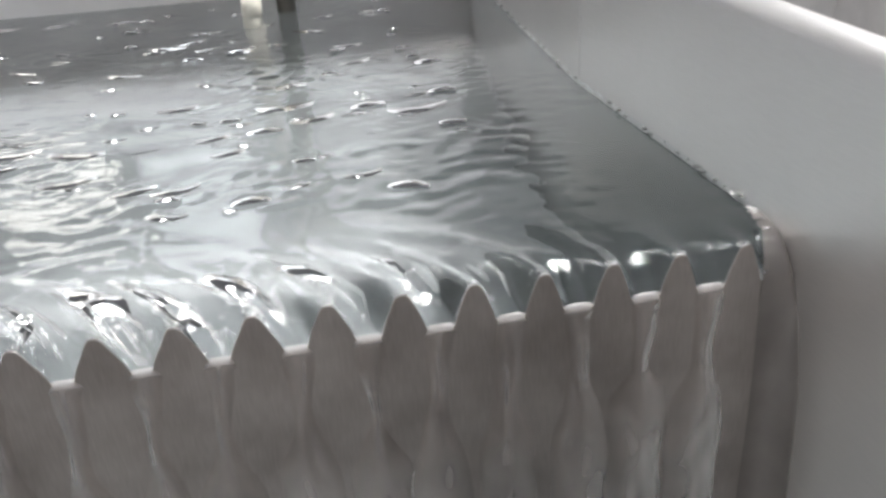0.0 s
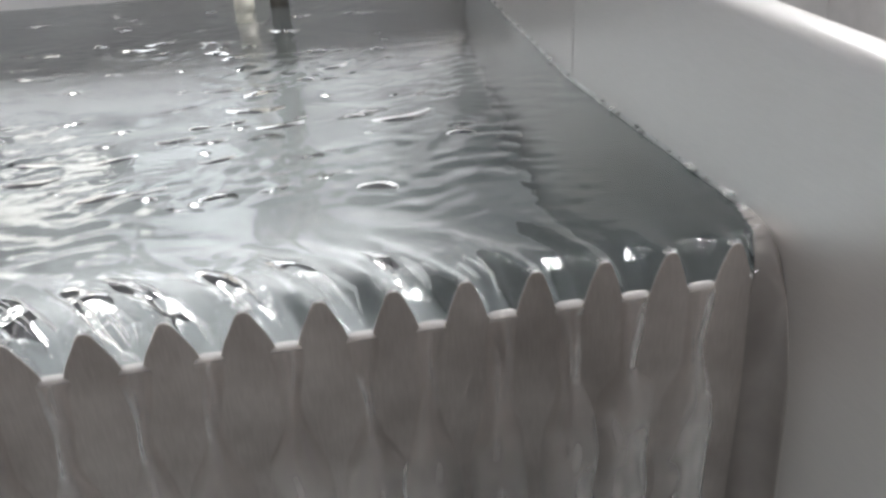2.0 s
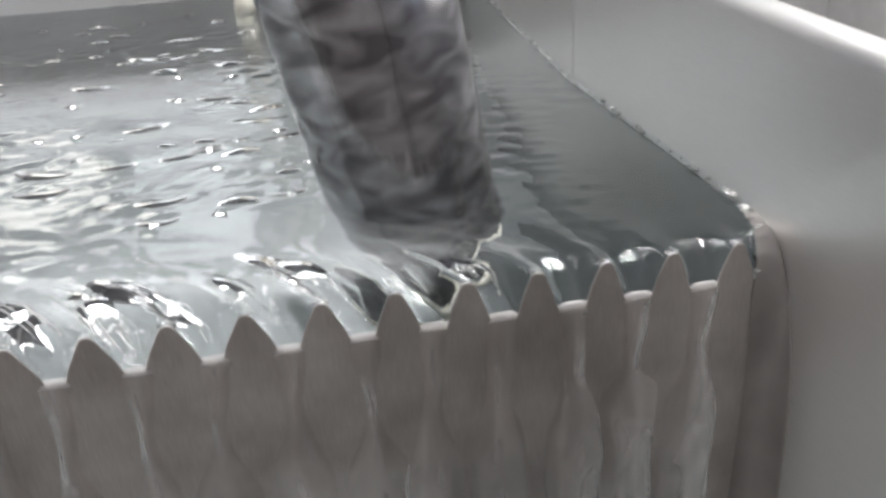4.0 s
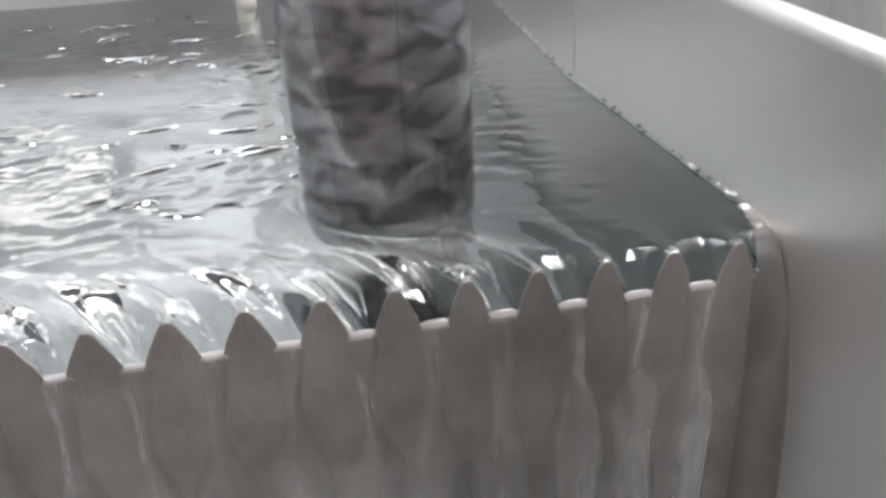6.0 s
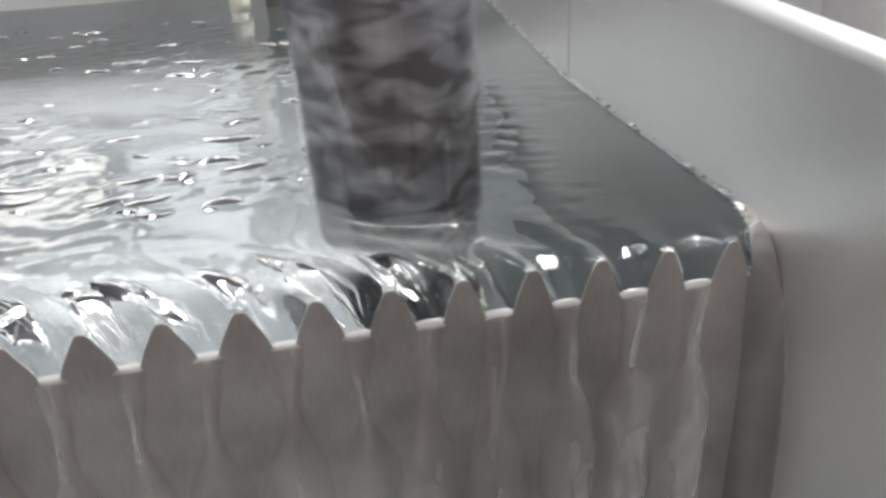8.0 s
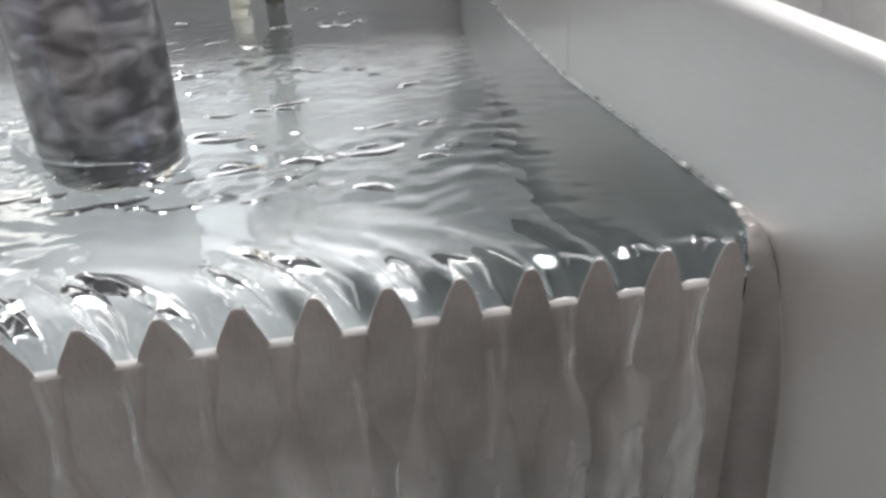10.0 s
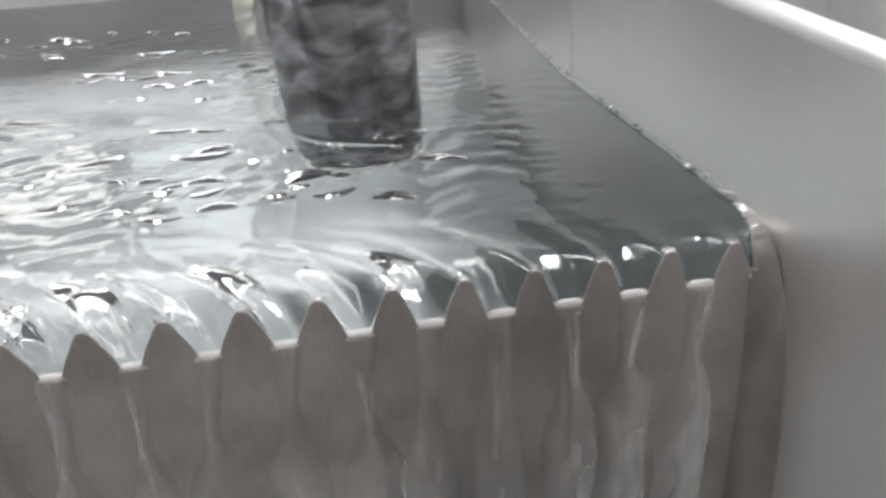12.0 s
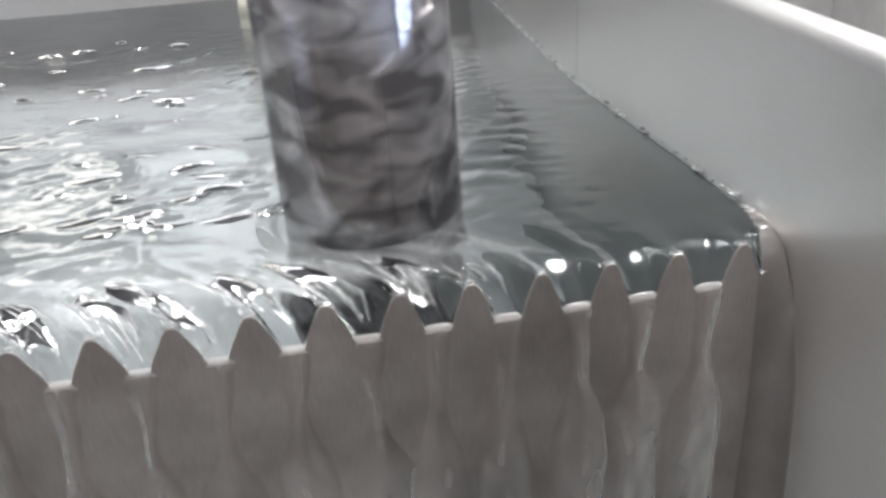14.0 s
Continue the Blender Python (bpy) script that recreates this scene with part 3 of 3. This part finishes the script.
# ---- inlet pipe ----
def bent_tube(points, radius, steps=20):
    """A tube along a line of points."""
    bm = bmesh.new()
    rings = []
    pts = [Vector(p) for p in points]
    for i, p in enumerate(pts):
        d = (pts[min(i + 1, len(pts) - 1)] - pts[max(i - 1, 0)]).normalized()
        side = d.cross(Vector((0, 1, 0))).normalized()
        other = d.cross(side)
        rings.append([bm.verts.new(p + radius * (math.cos(2 * math.pi * k / steps) * side + math.sin(2 * math.pi * k / steps) * other)) for k in range(steps)])
    for a, b in zip(rings, rings[1:]):
        for k in range(steps):
            bm.faces.new((a[k], a[(k + 1) % steps], b[(k + 1) % steps], b[k]))
    bm.faces.new(rings[0])
    bm.faces.new(rings[-1])
    bmesh.ops.recalc_face_normals(bm, faces=bm.faces[:])
    return bm


pipe = tagged(new("inlet_hose"), "pale cream plastic hose curving down into the water", "hose")
pipe.location = (-0.194, 0.590, 0.0)
curve = [(-0.012 + 0.010 * f + 0.016 * f * f, 0.0, -0.05 + 0.33 * f) for f in np.linspace(0, 1, 24)]
part("tube", bent_tube(curve, 0.0085), HOSE, pipe, smooth=True)
part("end_sleeve", bent_tube([(x, y, z) for x, y, z in curve[3:6]], 0.0100), HOSE, pipe, smooth=True)
# Dark pipe beside the hose; its purpose is unknown.
rod = tagged(new("dark_rod"), "dark steel rod standing in the water beside the hose", "rod")
rod.location = (-0.170, 0.606, 0.0)
part("shaft", bent_tube([(0, 0, -0.012), (0, 0, 0.0), (0.002, 0, 0.30)], 0.0095), DARK_STEEL, rod, smooth=True)
part("collar", lathe([(0.0095, 0.030), (0.0125, 0.031), (0.0125, 0.040), (0.0095, 0.041)], 24), DARK_STEEL, rod, smooth=True)

part("bracket", box((-0.004, 0.0, 0.16), (0.004, BACK_Y + 0.02 - 0.606, 0.17), 0.001), DARK_STEEL, rod)
part("bracket_post", box((-0.004, BACK_Y + 0.012 - 0.606, RIM_Z + 0.008), (0.004, BACK_Y + 0.02 - 0.606, 0.17), 0.001), DARK_STEEL, rod)
part("bracket", box((0.006, 0.0, 0.20), (0.014, BACK_Y + 0.02 - 0.590, 0.21), 0.001), DARK_STEEL, pipe)
part("bracket_post", box((0.006, BACK_Y + 0.012 - 0.590, RIM_Z + 0.008), (0.014, BACK_Y + 0.02 - 0.590, 0.21), 0.001), DARK_STEEL, pipe)

# ---- tumbler ----
tumbler = tagged(new("tumbler"), "glossy gunmetal tumbler dipped bottom first into the water", "tumbler")
# The coating's blotches are painted reflections of the pool.
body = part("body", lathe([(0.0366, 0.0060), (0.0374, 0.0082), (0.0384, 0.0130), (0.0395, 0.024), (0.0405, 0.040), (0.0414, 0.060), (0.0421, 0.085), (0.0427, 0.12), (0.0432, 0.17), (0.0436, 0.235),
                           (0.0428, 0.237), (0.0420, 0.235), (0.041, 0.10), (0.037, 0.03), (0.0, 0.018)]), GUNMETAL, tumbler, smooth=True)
part("base_ring", lathe([(0.0, 0.0014), (0.031, 0.0014), (0.033, 0.0), (0.0352, 0.0004), (0.0366, 0.0020), (0.0372, 0.0060), (0.0362, 0.0064), (0.0, 0.0064)]), PALE_STEEL, tumbler, "bare pale steel base ring", smooth=True)


def motions():
    """The tumbler comes in, dips, stirs round and wanders over the water. Rows: seconds, place of its axis at the water, lean per metre, depth of its base, spin."""
    rows = [
        (0.0, -0.10, 0.26, -0.26, 0.0, -0.42, 0), (1.4, -0.10, 0.24, -0.26, 0.0, -0.33, 0),
        (2.0, -0.11, 0.21, -0.28, -0.02, -0.19, 2), (2.4, -0.1134, 0.1435, -0.3, -0.06, -0.0922, 4), (2.6, -0.1124, 0.1247, -0.3, -0.08, -0.0753, 6),
        (2.8, -0.1068, 0.1040, -0.3, -0.1, -0.0678, 8), (3, -0.1021, 0.0937, -0.3, -0.1, -0.0546, 10), (3.2, -0.1068, 0.0796, -0.3, -0.1, -0.0339, 12),
        (3.6, -0.112, 0.10, -0.26, -0.06, 0.022, 24), (4.0, -0.118, 0.104, -0.18, -0.02, 0.06, 36),
        (4.6, -0.125, 0.11, -0.1, 0.03, 0.08, 60),
        (5.3, -0.1377, 0.1041, -0.0624, 0.03, 0.08, 90),
        (5.5, -0.1366, 0.109, -0.0474, 0, 0.08, 98),
        (6, -0.1285, 0.1025, -0.0039, 0.03, 0.08, 120),
        (6.5, -0.0971, 0.1106, -0.0203, 0.03, 0.08, 150),
        (7, -0.0739, 0.1068, -0.044, -0.02, 0.08, 180),
        (7.5, -0.0745, 0.11, -0.0555, -0.03, 0.08, 205),
        (8, -0.121, 0.1098, -0.0127, 0.05, 0.08, 230),
        (8.5, -0.1941, 0.128, 0, 0.12, 0.08, 255),
        (8.7, -0.2157, 0.14, -0.0036, 0.16, 0.08, 265),
        (9.4, -0.265, 0.19, -0.02, 0.12, 0.065, 300),
        (10.2, -0.275, 0.24, -0.03, 0.06, 0.065, 340),
        (11, -0.2437, 0.251, -0.0305, 0.03, 0.065, 380),
        (11.5, -0.1955, 0.2466, -0.01, 0.025, 0.065, 405),
        (12, -0.1321, 0.2221, -0.045, 0.004, 0.065, 430),
        (12.5, -0.1013, 0.1877, -0.035, -0.01, 0.08, 455),
        (13, -0.09, 0.1483, -0.05, -0.005, 0.08, 480),
        (13.5, -0.1037, 0.1093, 0, 0.026, 0.08, 505),
        (14, -0.1398, 0.0879, -0.0006, 0.15, 0.08, 530),
    ]
    keys = []
    for t, x, y, ax, ay, depth, spin in rows:
        up = Vector((ax, ay, 1)).normalized()
        turn = Vector((0, 0, 1)).rotation_difference(up).to_matrix().to_4x4()
        base = Vector((x, y, 0)) - up * depth if depth > 0 else Vector((x, y, -depth))
        keys.append((t, Matrix.Translation(base) @ turn @ pose(0, 0, 0, 0, 0, spin)))
    walk(tumbler, keys)
    keys = [(0.0, pose(-0.62, 0.12, 0)), (3.3, pose(-0.62, 0.12, 0)), (4.3, pose(-0.12, 0.11, 0))]
    keys += [(t, pose(x, y, 0, 0, 0, 10 * math.sin(2.6 * t))) for t, x, y, *_ in rows if t > 4.3]
    walk(bow_wave, keys)
    for ob, x, y, turn, size, phase, period, speed in wavelets:
        size_m = Matrix.Diagonal((size, size, 1, 1))
        keys = []
        n = int(14.0 / (period / 2)) + 1
        for k in range(n + 1):
            t = 14.0 * k / n
            drift = speed * t
            bob = 0.0011 * math.cos(math.pi * k + phase * 0.3) - 0.0008 * math.cos(phase + t * 0.9)
            keys.append((t, pose(x - 0.35 * drift + 0.006 * math.sin(t * 1.7 + phase), y - drift + 0.005 * math.sin(t * 2.3 + 2 * phase), bob - 0.0005, 0, 0, turn + 6 * math.sin(t + phase)) @ size_m))
        walk(ob, keys)
        ob.scale = (size, size, 1)
    for k, ob in enumerate(tongues):
        walk(ob, [(0.25 * n, pose(0.0016 * math.sin(2.3 * n + 1.7 * k), 0.0008 * math.sin(3.1 * n + k), 0.0005 * math.sin(1.3 * n + 2.9 * k) - 0.0001)) for n in range(57)])
    for k, ob in enumerate(streams):
        walk(ob, [(0.5 * n, pose(0.0006 * math.sin(1.9 * n + 2.4 * k) + 0.0003 * math.sin(4.1 * n + k), 0, 0)) for n in range(29)])


motions()
